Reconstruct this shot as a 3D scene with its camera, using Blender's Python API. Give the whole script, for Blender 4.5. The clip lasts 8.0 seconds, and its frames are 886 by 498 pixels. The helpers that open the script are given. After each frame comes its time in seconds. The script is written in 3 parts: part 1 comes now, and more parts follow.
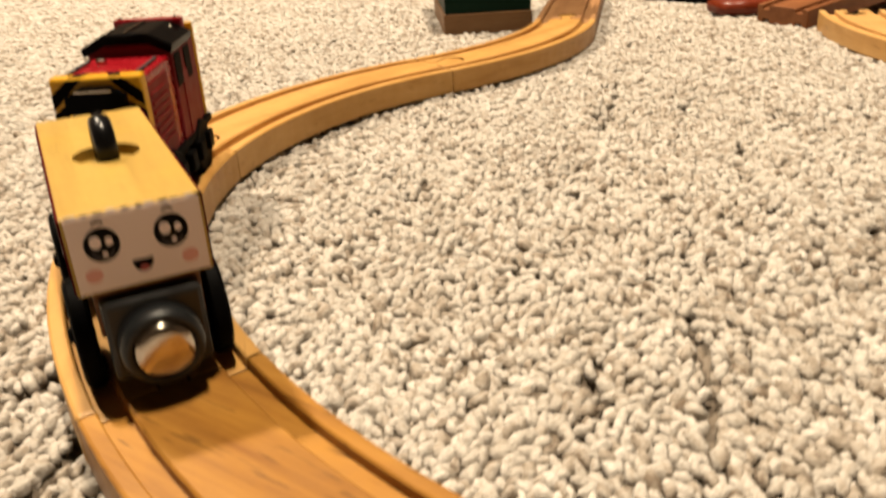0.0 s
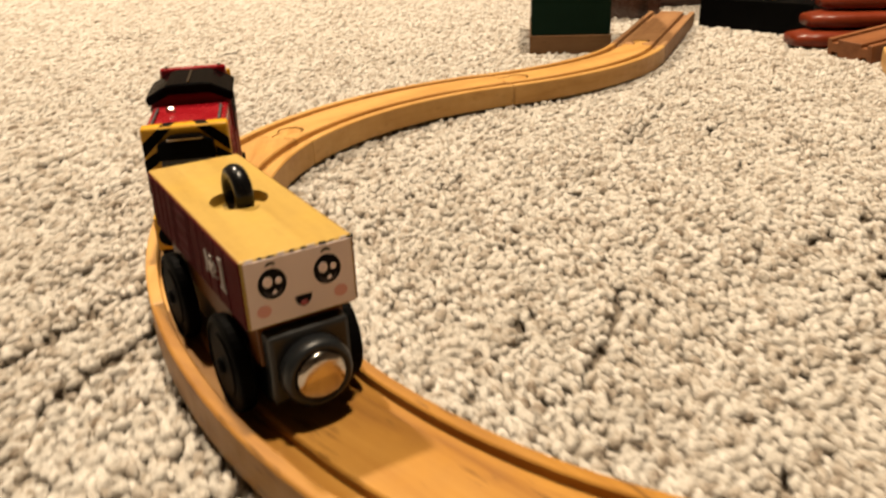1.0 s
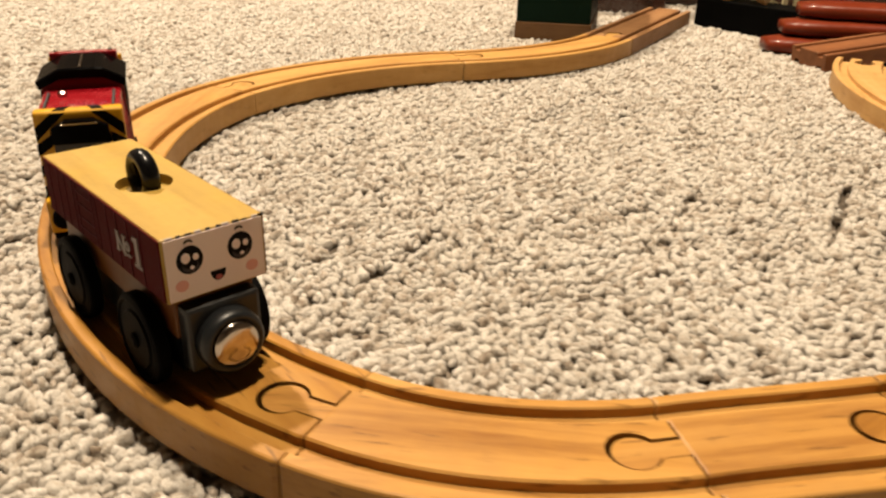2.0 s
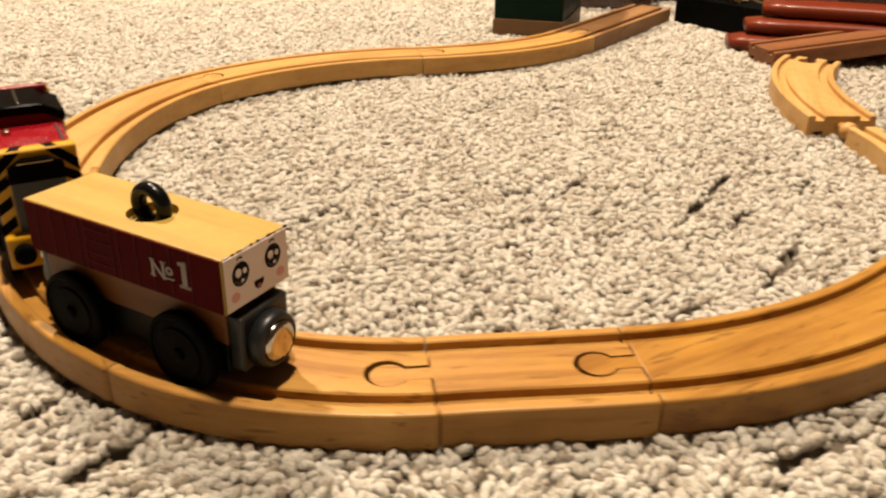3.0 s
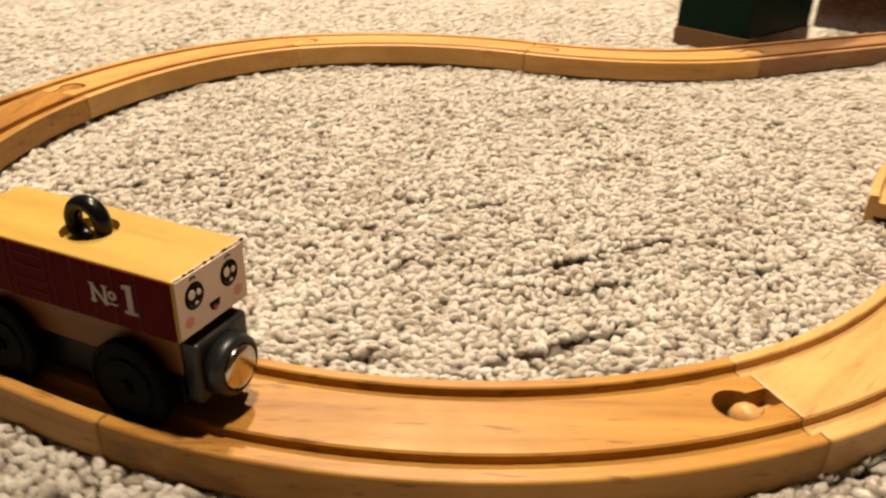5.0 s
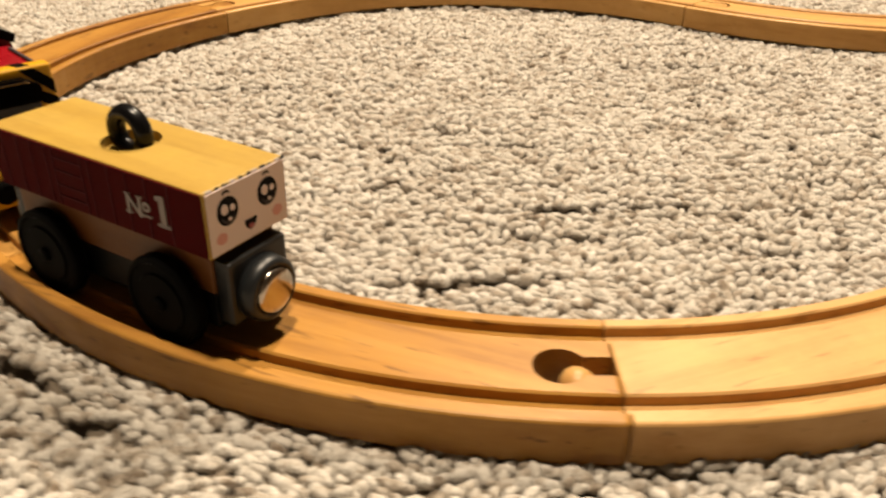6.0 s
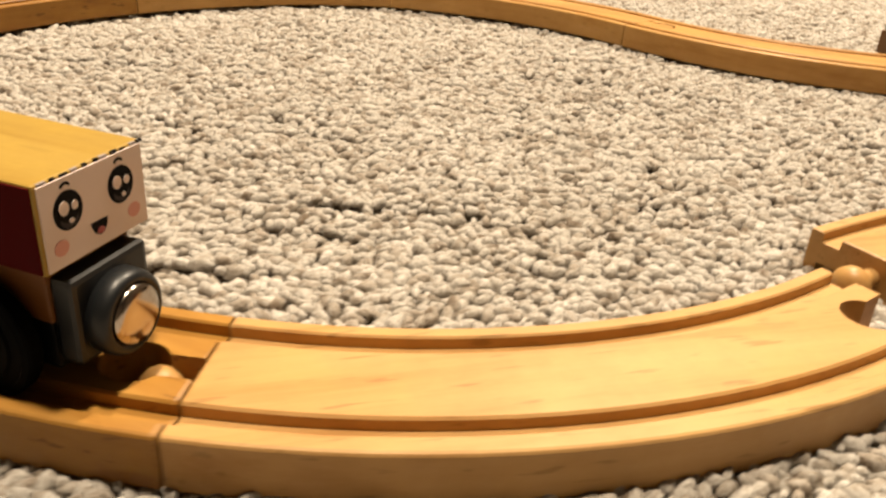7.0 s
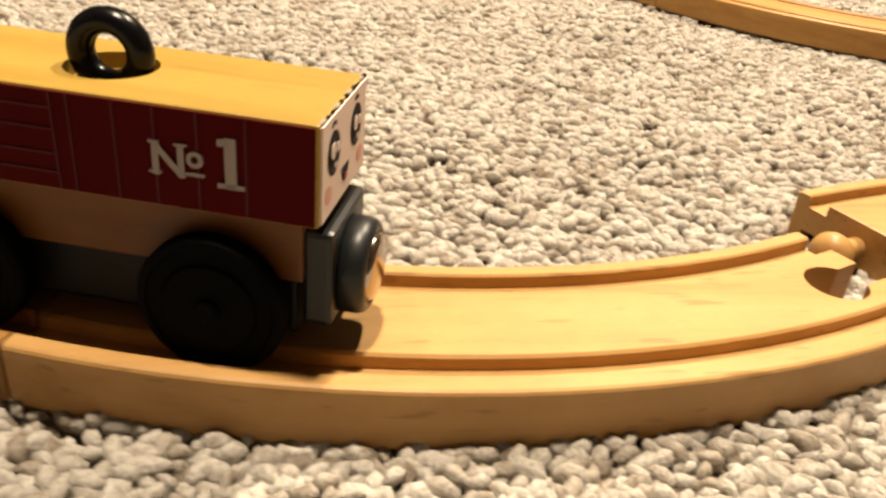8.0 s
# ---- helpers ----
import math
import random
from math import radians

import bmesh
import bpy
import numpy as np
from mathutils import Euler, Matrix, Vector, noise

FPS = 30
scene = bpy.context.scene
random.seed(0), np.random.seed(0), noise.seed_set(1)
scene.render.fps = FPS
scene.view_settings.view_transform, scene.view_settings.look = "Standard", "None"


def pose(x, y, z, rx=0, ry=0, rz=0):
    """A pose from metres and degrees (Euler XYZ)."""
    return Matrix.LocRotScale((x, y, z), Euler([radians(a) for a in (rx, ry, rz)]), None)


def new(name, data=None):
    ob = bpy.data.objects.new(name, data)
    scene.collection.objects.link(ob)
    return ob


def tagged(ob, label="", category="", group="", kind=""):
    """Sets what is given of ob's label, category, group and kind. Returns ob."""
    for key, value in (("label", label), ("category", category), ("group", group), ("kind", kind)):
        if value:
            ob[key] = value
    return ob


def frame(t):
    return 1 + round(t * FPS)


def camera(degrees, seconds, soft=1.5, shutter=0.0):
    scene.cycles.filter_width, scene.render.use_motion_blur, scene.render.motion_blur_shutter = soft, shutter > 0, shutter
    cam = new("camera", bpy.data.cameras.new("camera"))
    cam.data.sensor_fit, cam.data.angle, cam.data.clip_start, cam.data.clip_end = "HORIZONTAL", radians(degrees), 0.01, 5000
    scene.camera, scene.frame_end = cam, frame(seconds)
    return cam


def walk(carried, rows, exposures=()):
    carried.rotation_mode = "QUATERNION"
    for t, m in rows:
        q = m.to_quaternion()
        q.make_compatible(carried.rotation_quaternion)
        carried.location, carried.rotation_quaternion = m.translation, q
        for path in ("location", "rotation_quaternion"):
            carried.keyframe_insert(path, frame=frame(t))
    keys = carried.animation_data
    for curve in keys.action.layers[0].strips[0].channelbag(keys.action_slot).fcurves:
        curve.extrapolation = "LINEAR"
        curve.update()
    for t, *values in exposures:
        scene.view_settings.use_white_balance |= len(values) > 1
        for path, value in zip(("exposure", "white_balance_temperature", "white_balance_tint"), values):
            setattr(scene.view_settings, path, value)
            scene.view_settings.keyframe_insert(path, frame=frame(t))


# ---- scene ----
EXPO = 0.13
cam = camera(56.65, 8.0, soft=2.4, shutter=0.45)


def aim(x, y, z, yaw, pitch, lean):
    return pose(x, y, z, 90 + pitch, 0, yaw) @ pose(0, 0, 0, 0, 0, lean)


# seconds, place, yaw, pitch, lean
PATH = [
    (0.0, -0.13463, -0.22704, 0.12271, 3.616, -25.058, -3.012),
    (0.5, -0.11307, -0.23821, 0.14305, 7.958, -23.718, -2.486),
    (1.0, -0.07668, -0.29403, 0.13859, 13.516, -23.873, -2.303),
    (1.5, -0.01709, -0.31504, 0.13490, 17.688, -24.862, 0.068),
    (1.7, 0.00637, -0.31782, 0.13852, 18.346, -24.997, 0.630),
    (2.8, 0.11683, -0.34948, 0.16075, 24.152, -25.227, 0.686),
    (3.0, 0.13548, -0.34547, 0.16307, 24.518, -25.750, 0.425),
    (3.5, 0.17391, -0.33689, 0.16080, 25.816, -25.656, 0.571),
    (4.0, 0.22527, -0.30307, 0.16237, 30.946, -24.912, 1.765),
    (4.2, 0.24531, -0.28542, 0.15576, 34.577, -24.727, 2.027),
    (5.3, 0.33510, -0.12561, 0.16153, 62.676, -28.330, 0.802),
    (5.5, 0.35121, -0.11131, 0.15566, 68.593, -29.180, -0.176),
    (6.0, 0.36301, -0.04338, 0.14219, 76.635, -29.151, 0.544),
    (6.5, 0.36679, 0.00672, 0.12256, 79.659, -29.063, 2.470),
    (7.0, 0.35464, 0.06847, 0.11731, 81.808, -26.987, 3.879),
    (7.5, 0.35280, 0.08581, 0.11167, 86.450, -27.232, 4.133),
    (8.0, 0.34811, 0.10476, 0.10358, 86.756, -28.908, 5.236),
]
walk(cam, [(row[0], aim(*row[1:])) for row in PATH], [(0.0, EXPO - 0.10), (1.0, EXPO - 0.17), (3.0, EXPO - 0.07), (4.2, EXPO + 0.02), (5.5, EXPO - 0.07), (7.0, EXPO - 0.08), (7.5, EXPO - 0.12), (8.0, EXPO + 0.10)])

# ---------------------------------------------------------------- light
world = bpy.data.worlds.new("room_dark")
world.use_nodes = True
world.node_tree.nodes["Background"].inputs[0].default_value = (0.9, 0.75, 0.55, 1)
world.node_tree.nodes["Background"].inputs[1].default_value = 0.003
scene.world = world


def ceiling_spot(name, x, y, z, power, size, colour):
    data = bpy.data.lights.new(name, "AREA")
    data.shape, data.size, data.energy, data.color = "DISK", size, power, colour
    ob = new(name, data)
    ob.matrix_world = pose(x, y, z)
    return ob


WARM = (1.0, 0.82, 0.60)
ceiling_spot("ceiling_lamp_light", 0.00, 0.06, 2.36, 95, 0.14, WARM)
ceiling_spot("ceiling_lamp_light", -1.33, 0.90, 2.36, 138, 0.14, WARM)


# ---------------------------------------------------------------- materials
def ramp(nodes, links, fac, stops):
    r = nodes.new("ShaderNodeValToRGB")
    while len(r.color_ramp.elements) < len(stops):
        r.color_ramp.elements.new(0.5)
    for e, (p, c) in zip(r.color_ramp.elements, stops):
        e.position, e.color = p, (*c, 1)
    links.new(fac, r.inputs[0])
    return r.outputs[0]


def noise_node(nodes, links, scale, stretch=(1, 1, 1), detail=4, rough=0.6, space="Object"):
    tc, mp, n = nodes.new("ShaderNodeTexCoord"), nodes.new("ShaderNodeMapping"), nodes.new("ShaderNodeTexNoise")
    mp.inputs["Scale"].default_value = stretch
    n.inputs["Scale"].default_value, n.inputs["Detail"].default_value, n.inputs["Roughness"].default_value = scale, detail, rough
    links.new(tc.outputs[space], mp.inputs[0])
    links.new(mp.outputs[0], n.inputs["Vector"])
    return n.outputs["Fac"]


def mix(nodes, links, fac, a, b, mode="MIX"):
    m = nodes.new("ShaderNodeMix")
    m.data_type, m.blend_type = "RGBA", mode
    for sock, v in ((m.inputs[0], fac), (m.inputs[6], a), (m.inputs[7], b)):
        if isinstance(v, (int, float)):
            sock.default_value = v
        elif isinstance(v, tuple):
            sock.default_value = (*v, 1)
        else:
            links.new(v, sock)
    return m.outputs[2]


def bump(nodes, links, fac, strength, distance, shader):
    b = nodes.new("ShaderNodeBump")
    b.inputs["Strength"].default_value, b.inputs["Distance"].default_value = strength, distance
    links.new(fac, b.inputs["Height"])
    links.new(b.outputs[0], shader.inputs["Normal"])


def base(name, rough, metal=0.0, coat=0.0, spec=0.5):
    m = bpy.data.materials.new(name)
    m.use_nodes = True
    nt = m.node_tree
    sh = nt.nodes["Principled BSDF"]
    sh.inputs["Roughness"].default_value, sh.inputs["Metallic"].default_value = rough, metal
    sh.inputs["Coat Weight"].default_value, sh.inputs["Specular IOR Level"].default_value = coat, spec
    sh.inputs["Coat Roughness"].default_value = 0.12
    return m, nt.nodes, nt.links, sh


def wood(name, pale, mid, dark, rough=0.42, grain=1.0, flecks=0.35, coat=0.0):
    """Beech or maple: long soft bands, short dark flecks, faint scuffs."""
    m, nodes, links, sh = base(name, rough, coat=coat, spec=0.28)
    bands = noise_node(nodes, links, 60 * grain, (0.10, 1.3, 1.3), 5, 0.62)
    col = ramp(nodes, links, bands, [(0.28, dark), (0.48, mid), (0.72, pale)])
    fleck = noise_node(nodes, links, 420, (0.14, 1.0, 1.0), 2, 0.5)
    fl = ramp(nodes, links, fleck, [(0.30, (1, 1, 1)), (0.37, (0, 0, 0))])
    f2 = nodes.new("ShaderNodeMath")
    f2.operation = "MULTIPLY"
    links.new(fl, f2.inputs[0])
    f2.inputs[1].default_value = flecks
    col = mix(nodes, links, f2.outputs[0], col, tuple(c * 0.45 for c in dark))
    wear = noise_node(nodes, links, 38, (1, 1, 1), 5, 0.7)
    wr = ramp(nodes, links, wear, [(0.35, (0.86, 0.84, 0.82)), (0.65, (1, 1, 1))])
    col = mix(nodes, links, 1.0, col, wr, "MULTIPLY")
    info = nodes.new("ShaderNodeObjectInfo")
    tone = ramp(nodes, links, info.outputs["Random"], [(0.0, (0.92, 0.89, 0.84)), (1.0, (1, 1, 1))])
    col = mix(nodes, links, 1.0, col, tone, "MULTIPLY")
    links.new(col, sh.inputs["Base Color"])
    links.new(ramp(nodes, links, wear, [(0.3, (rough + 0.12,) * 3), (0.7, (rough - 0.06,) * 3)]), sh.inputs["Roughness"])
    bump(nodes, links, bands, 0.12, 0.0004, sh)
    return m


def paint(name, colour, rough=0.3, wear=0.12, coat=0.0, grain=0.05, spec=0.5):
    m, nodes, links, sh = base(name, rough, coat=coat, spec=spec)
    n = noise_node(nodes, links, 140, (1, 1, 1), 5, 0.7)
    big = noise_node(nodes, links, 28, (1, 1, 1), 3, 0.6)
    a = tuple(c * (1 - wear) for c in colour)
    b = tuple(min(1, c * (1 + wear) + 0.01 * wear) for c in colour)
    col = mix(nodes, links, big, a, b)
    col = mix(nodes, links, 0.25, col, ramp(nodes, links, n, [(0.3, a), (0.7, b)]))
    links.new(col, sh.inputs["Base Color"])
    links.new(ramp(nodes, links, n, [(0.3, (rough,) * 3), (0.75, (min(1, rough + 0.15),) * 3)]), sh.inputs["Roughness"])
    bump(nodes, links, n, grain, 0.0003, sh)
    return m


def carpet_material(name, stops):
    m, nodes, links, sh = base(name, 0.95, spec=0.12)
    at = nodes.new("ShaderNodeAttribute")
    at.attribute_name = "tone"
    col = ramp(nodes, links, at.outputs["Fac"], stops)
    # fine twisted fibres, and a slow blotch
    fib = noise_node(nodes, links, 900, (0.6, 1.0, 1.4), 4, 0.7)
    col = mix(nodes, links, 1.0, col, ramp(nodes, links, fib, [(0.36, (0.70, 0.665, 0.625)), (0.54, (1, 1, 1))]), "MULTIPLY")
    blot = noise_node(nodes, links, 24, (1, 1, 1), 4, 0.65)
    col = mix(nodes, links, 1.0, col, ramp(nodes, links, blot, [(0.35, (0.90, 0.885, 0.865)), (0.6, (1, 1, 1))]), "MULTIPLY")
    links.new(col, sh.inputs["Base Color"])
    bump(nodes, links, fib, 0.8, 0.0012, sh)
    return m


MAT = {
    "beech": wood("warm_beech", (0.405, 0.214, 0.046), (0.320, 0.152, 0.026), (0.170, 0.064, 0.009), flecks=0.55),
    "light_beech": wood("light_beech", (0.455, 0.255, 0.072), (0.375, 0.190, 0.044), (0.220, 0.090, 0.016), flecks=0.55, grain=1.2),
    "birch": wood("yellow_birch", (0.515, 0.308, 0.106), (0.460, 0.256, 0.075), (0.330, 0.158, 0.036), flecks=0.2),
    "maple": wood("pale_maple", (0.545, 0.340, 0.140), (0.505, 0.298, 0.108), (0.395, 0.202, 0.060), flecks=0.4),
    "ash": wood("reddish_grey_wood", (0.310, 0.168, 0.074), (0.255, 0.128, 0.052), (0.165, 0.072, 0.026), rough=0.55),
    "red_wood": wood("reddish_brown_wood", (0.250, 0.100, 0.038), (0.205, 0.078, 0.028), (0.135, 0.046, 0.015), rough=0.5),
    "pine": wood("ribbed_pine", (0.380, 0.180, 0.048), (0.315, 0.140, 0.034), (0.180, 0.072, 0.016), grain=1.6),
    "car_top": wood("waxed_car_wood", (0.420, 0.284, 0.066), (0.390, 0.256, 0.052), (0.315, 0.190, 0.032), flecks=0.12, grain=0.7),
    # chassis beech, darkened to paint in the shade below the body
    "car_wood": wood("shaded_car_wood", (0.170, 0.066, 0.011), (0.142, 0.052, 0.008), (0.108, 0.037, 0.005), flecks=0.2),
    "brown_base": wood("dark_stained_base", (0.1832, 0.09936, 0.04147), (0.1493, 0.0776, 0.03226), (0.1018, 0.04966, 0.02074), rough=0.5),
    "sticker_red": paint("printed_maroon", (0.062, 0.0022, 0.0028), 0.6, 0.2, spec=0.035),
    "sticker_line": paint("printed_mauve_line", (0.080, 0.020, 0.024), 0.6, spec=0.04),
    "sticker_white": paint("printed_white", (0.26, 0.22, 0.205), 0.5, 0.15),
    "face_white": paint("sticker_pale", (0.68, 0.58, 0.54), 0.5, 0.05, spec=0.2),
    "ink": paint("printed_ink", (0.004, 0.0035, 0.004), 0.5, spec=0.05),
    "iris": paint("printed_dark_grey", (0.045, 0.040, 0.044), 0.5, spec=0.05),
    "blush": paint("printed_blush", (0.58, 0.29, 0.25), 0.5, 0.05),
    "mouth": paint("printed_tongue", (0.28, 0.05, 0.06), 0.5),
    "black": paint("black_plastic", (0.0010, 0.0010, 0.0010), 0.5, 0.2, spec=0.025),
    "gloss_black": paint("gloss_black_enamel", (0.003, 0.003, 0.0035), 0.16, 0.2, coat=0.0, spec=0.22),
    "grey": paint("grey_plastic", (0.0085, 0.0095, 0.0105), 0.3, 0.12, spec=0.35),
    "dark_grey": paint("charcoal_plastic", (0.0050, 0.0052, 0.0055), 0.4, 0.12, spec=0.15),
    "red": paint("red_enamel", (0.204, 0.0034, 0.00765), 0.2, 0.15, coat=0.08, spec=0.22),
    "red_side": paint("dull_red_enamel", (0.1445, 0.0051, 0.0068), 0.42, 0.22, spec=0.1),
    "roof_black": paint("black_enamel_roof", (0.0010, 0.0010, 0.0012), 0.08, 0.1, grain=0.01, spec=0.02),
    "yellow": paint("yellow_enamel", (0.493, 0.255, 0.00425), 0.28, 0.12, coat=0.05, spec=0.25),
    "pale_grey": paint("pale_grey_enamel", (0.050, 0.050, 0.053), 0.35, 0.12, spec=0.2),
    "green": paint("bottle_green", (0.002, 0.012, 0.007), 0.4, 0.2, spec=0.06),
    "rust_red": paint("brick_red_stain", (0.125, 0.016, 0.0030), 0.3, 0.35, coat=0.05, spec=0.25),
    "scarlet": paint("scarlet_plastic", (0.187, 0.0068, 0.0068), 0.3),
    "cream": paint("cream_plastic", (0.357, 0.3145, 0.187), 0.45, 0.2),
    "brown_wall": paint("brown_board", (0.040, 0.0125, 0.0050), 0.4, 0.5),
    "dark_brown": paint("dark_brown_gloss", (0.03825, 0.0136, 0.00765), 0.2, 0.3, coat=0.4),
    "wall": paint("tan_wall", (0.08, 0.06, 0.042), 0.8, 0.04),
    "ceiling": paint("white_ceiling", (0.16, 0.135, 0.11), 0.85, 0.03),
    "carpet": carpet_material("heathered_wool_loop", [(0.08, (0.180, 0.140, 0.104)), (0.24, (0.365, 0.320, 0.268)), (0.48, (0.490, 0.457, 0.410)), (0.95, (0.590, 0.560, 0.515))]),
    # dark stop paints the shade on yarn below the loops
    "shaded_base": carpet_material("wool_base_painted_shade", [(0.0, (0.100, 0.076, 0.053)), (0.5, (0.290, 0.250, 0.205)), (1.0, (0.420, 0.385, 0.340))]),
}
chrome, _n, _l, _s = base("polished_steel", 0.17, 1.0)
_s.inputs["Base Color"].default_value = (0.46, 0.40, 0.34, 1)
MAT["steel"] = chrome


# ---------------------------------------------------------------- mesh helpers
def link_mesh(name, bm, material, parent=None, smooth=False, label=""):
    me = bpy.data.meshes.new(name)
    bm.normal_update()
    bm.to_mesh(me)
    bm.free()
    for p in me.polygons:
        p.use_smooth = smooth
    for mt in material if isinstance(material, (list, tuple)) else [material]:
        me.materials.append(mt if not isinstance(mt, str) else MAT[mt])
    ob = new(name, me)
    if parent is not None:
        ob.parent = parent
    if label:
        tagged(ob, label)
    return ob


def part(name, bm, material, parent, label="", smooth=False):
    return link_mesh(name, bm, material, parent, smooth, label)


def box_bm(sx, sy, sz, bevel=0.0, at=(0, 0, 0), segs=2):
    bm = bmesh.new()
    bmesh.ops.create_cube(bm, size=1)
    bmesh.ops.scale(bm, vec=(sx, sy, sz), verts=bm.verts)
    if bevel:
        bmesh.ops.bevel(bm, geom=bm.edges[:], offset=bevel, segments=segs, affect="EDGES", profile=0.6)
    bmesh.ops.translate(bm, vec=at, verts=bm.verts)
    return bm


def lathe_bm(profile, n=32, axis="Y"):
    """A turned solid: (along, radius) pairs round an axis."""
    bm = bmesh.new()
    rings = []
    for a, r in profile:
        ring = []
        for i in range(n):
            c, s = math.cos(2 * math.pi * i / n) * r, math.sin(2 * math.pi * i / n) * r
            ring.append(bm.verts.new({"Y": (c, a, s), "X": (a, c, s), "Z": (c, s, a)}[axis]))
        rings.append(ring)
    for p, q in zip(rings, rings[1:]):
        for i in range(n):
            bm.faces.new((p[i], p[(i + 1) % n], q[(i + 1) % n], q[i]))
    bm.faces.new(rings[0])
    bm.faces.new(rings[-1])
    bmesh.ops.recalc_face_normals(bm, faces=bm.faces)
    return bm


def disc_bm(points, thick, to3):
    """A flat printed patch with a little thickness, from a 2D outline."""
    bm = bmesh.new()
    lo = [bm.verts.new(to3(u, v, 0)) for u, v in points]
    hi = [bm.verts.new(to3(u, v, thick)) for u, v in points]
    bm.faces.new(hi)
    n = len(points)
    for i in range(n):
        bm.faces.new((lo[i], lo[(i + 1) % n], hi[(i + 1) % n], hi[i]))
    bmesh.ops.recalc_face_normals(bm, faces=bm.faces)
    return bm


def merge(*bms):
    out = bmesh.new()
    for b in bms:
        me = bpy.data.meshes.new("tmp")
        b.to_mesh(me)
        b.free()
        out.from_mesh(me)
        bpy.data.meshes.remove(me)
    return out


def moved(bm, m):
    bmesh.ops.transform(bm, matrix=m, verts=bm.verts)
    return bm


def empty(name, m=None):
    ob = new(name)
    ob.empty_display_size = 0.02
    if m is not None:
        ob.matrix_basis = m
    return ob


# ---------------------------------------------------------------- carpet and room
def axis_steps(lo, fine_lo, fine_hi, hi, step, grow):
    mid = list(np.arange(fine_lo, fine_hi, step))
    up, down = [], []
    x, d = mid[-1], step
    while x < hi:
        d = min(d * grow, 0.25)
        x += d
        up.append(min(x, hi))
    x, d = fine_lo, step
    while x > lo:
        d = min(d * grow, 0.25)
        x -= d
        down.append(max(x, lo))
    return np.array(down[::-1] + mid + up)


def hash01(i, j, k):
    v = np.sin(i * 127.1 + j * 311.7 + k * 74.7) * 43758.5453
    return v - np.floor(v)


SEAMS = [
    (0.089, 0.058, 0.102, 0.124, 1.0), (0.110, 0.044, 0.121, 0.078, 0.9), (0.132, -0.014, 0.145, 0.045, 1.0), (-0.078, 0.165, -0.055, 0.266, 0.5),
    (-0.277, -0.109, -0.256, -0.030, 1.4), (-0.246, -0.125, -0.235, -0.058, 1.4), (-0.374, 0.008, -0.336, 0.074, 0.8), (-0.086, -0.085, -0.073, -0.005, 0.35),
    (-0.325, 0.005, -0.311, 0.045, 0.9), (-0.295, -0.045, -0.277, -0.010, 0.9), (-0.043, -0.228, -0.027, -0.190, 1.0), (-0.078, -0.235, -0.071, -0.196, 1.0),
    (0.140, -0.134, 0.173, -0.099, 0.8), (0.174, -0.109, 0.197, -0.080, 0.8), (-0.111, -0.064, -0.107, -0.039, 0.7), (-0.002, 0.032, -0.001, 0.047, 0.7), (-0.409, 0.052, -0.401, 0.129, 1.2),
    (0.020, 0.040, 0.030, 0.080, 0.4), (0.262, 0.02, 0.275, 0.10, 0.7), (0.29, 0.06, 0.305, 0.15, 0.7),
]


def seam_depth(X, Y):
    """How far the rows of loops have parted, 0 to about 1."""
    turn = math.radians(77)
    U, V = X * math.cos(turn) + Y * math.sin(turn), -X * math.sin(turn) + Y * math.cos(turn)
    V = V + 0.004 * np.sin(X * 19 + 1.3) + 0.003 * np.sin(Y * 27 + X * 9)
    jag = 0.0004 * np.sin(U * 900) + 0.0008 * np.sin(U * 310 + V * 200) + 0.0010 * np.sin(U * 117 + V * 90)
    rip = np.zeros(X.shape)
    for x0, y0, x1, y1, deep in SEAMS:
        ex, ey = x1 - x0, y1 - y0
        ll = math.hypot(ex, ey)
        along = ((X - x0) * ex + (Y - y0) * ey) / ll
        off = ((X - x0) * ey - (Y - y0) * ex) / ll + jag
        ends = np.clip(np.minimum(along, ll - along) / 0.010 + 0.3, 0, 1)
        rip = np.maximum(rip, np.clip(1.4 - np.abs(off) / (0.0022 * max(1.0, deep)), 0, 1) * ends * min(1.0, 0.45 + deep * 0.6))
    row = np.floor(V / 0.021)
    seam = np.abs(V / 0.021 - row - 0.5 + jag * 20)
    gate = np.sin(U * 34 + hash01(row, row, 8.0) * 40) + 0.8 * np.sin(U * 71 + hash01(row, row, 9.0) * 30)
    return np.maximum(rip, np.clip(1.3 - seam / 0.070, 0, 1) * np.clip(gate * 1.5 - 1.35, 0, 1) * 0.8)


def swell(X, Y):
    return 0.0008 * np.sin(X * 31 + 2) * np.sin(Y * 26)


def mesh_of(name, co, faces, tone, material):
    me = bpy.data.meshes.new(name)
    me.vertices.add(len(co))
    me.vertices.foreach_set("co", co.astype(np.float32).ravel())
    k = faces.shape[1]
    me.loops.add(faces.size)
    me.loops.foreach_set("vertex_index", faces.ravel().astype(np.int32))
    me.polygons.add(len(faces))
    me.polygons.foreach_set("loop_start", np.arange(0, faces.size, k, dtype=np.int32))
    me.polygons.foreach_set("use_smooth", np.ones(len(faces), dtype=bool))
    me.update(calc_edges=True)
    at = me.attributes.new("tone", "FLOAT", "POINT")
    at.data.foreach_set("value", tone.ravel().astype(np.float32))
    me.materials.append(MAT[material])
    return new(name, me)


NEAR = (-0.34, 0.31, -0.28, 0.43)
FAR = (-1.05, 0.72, -0.42, 1.45)


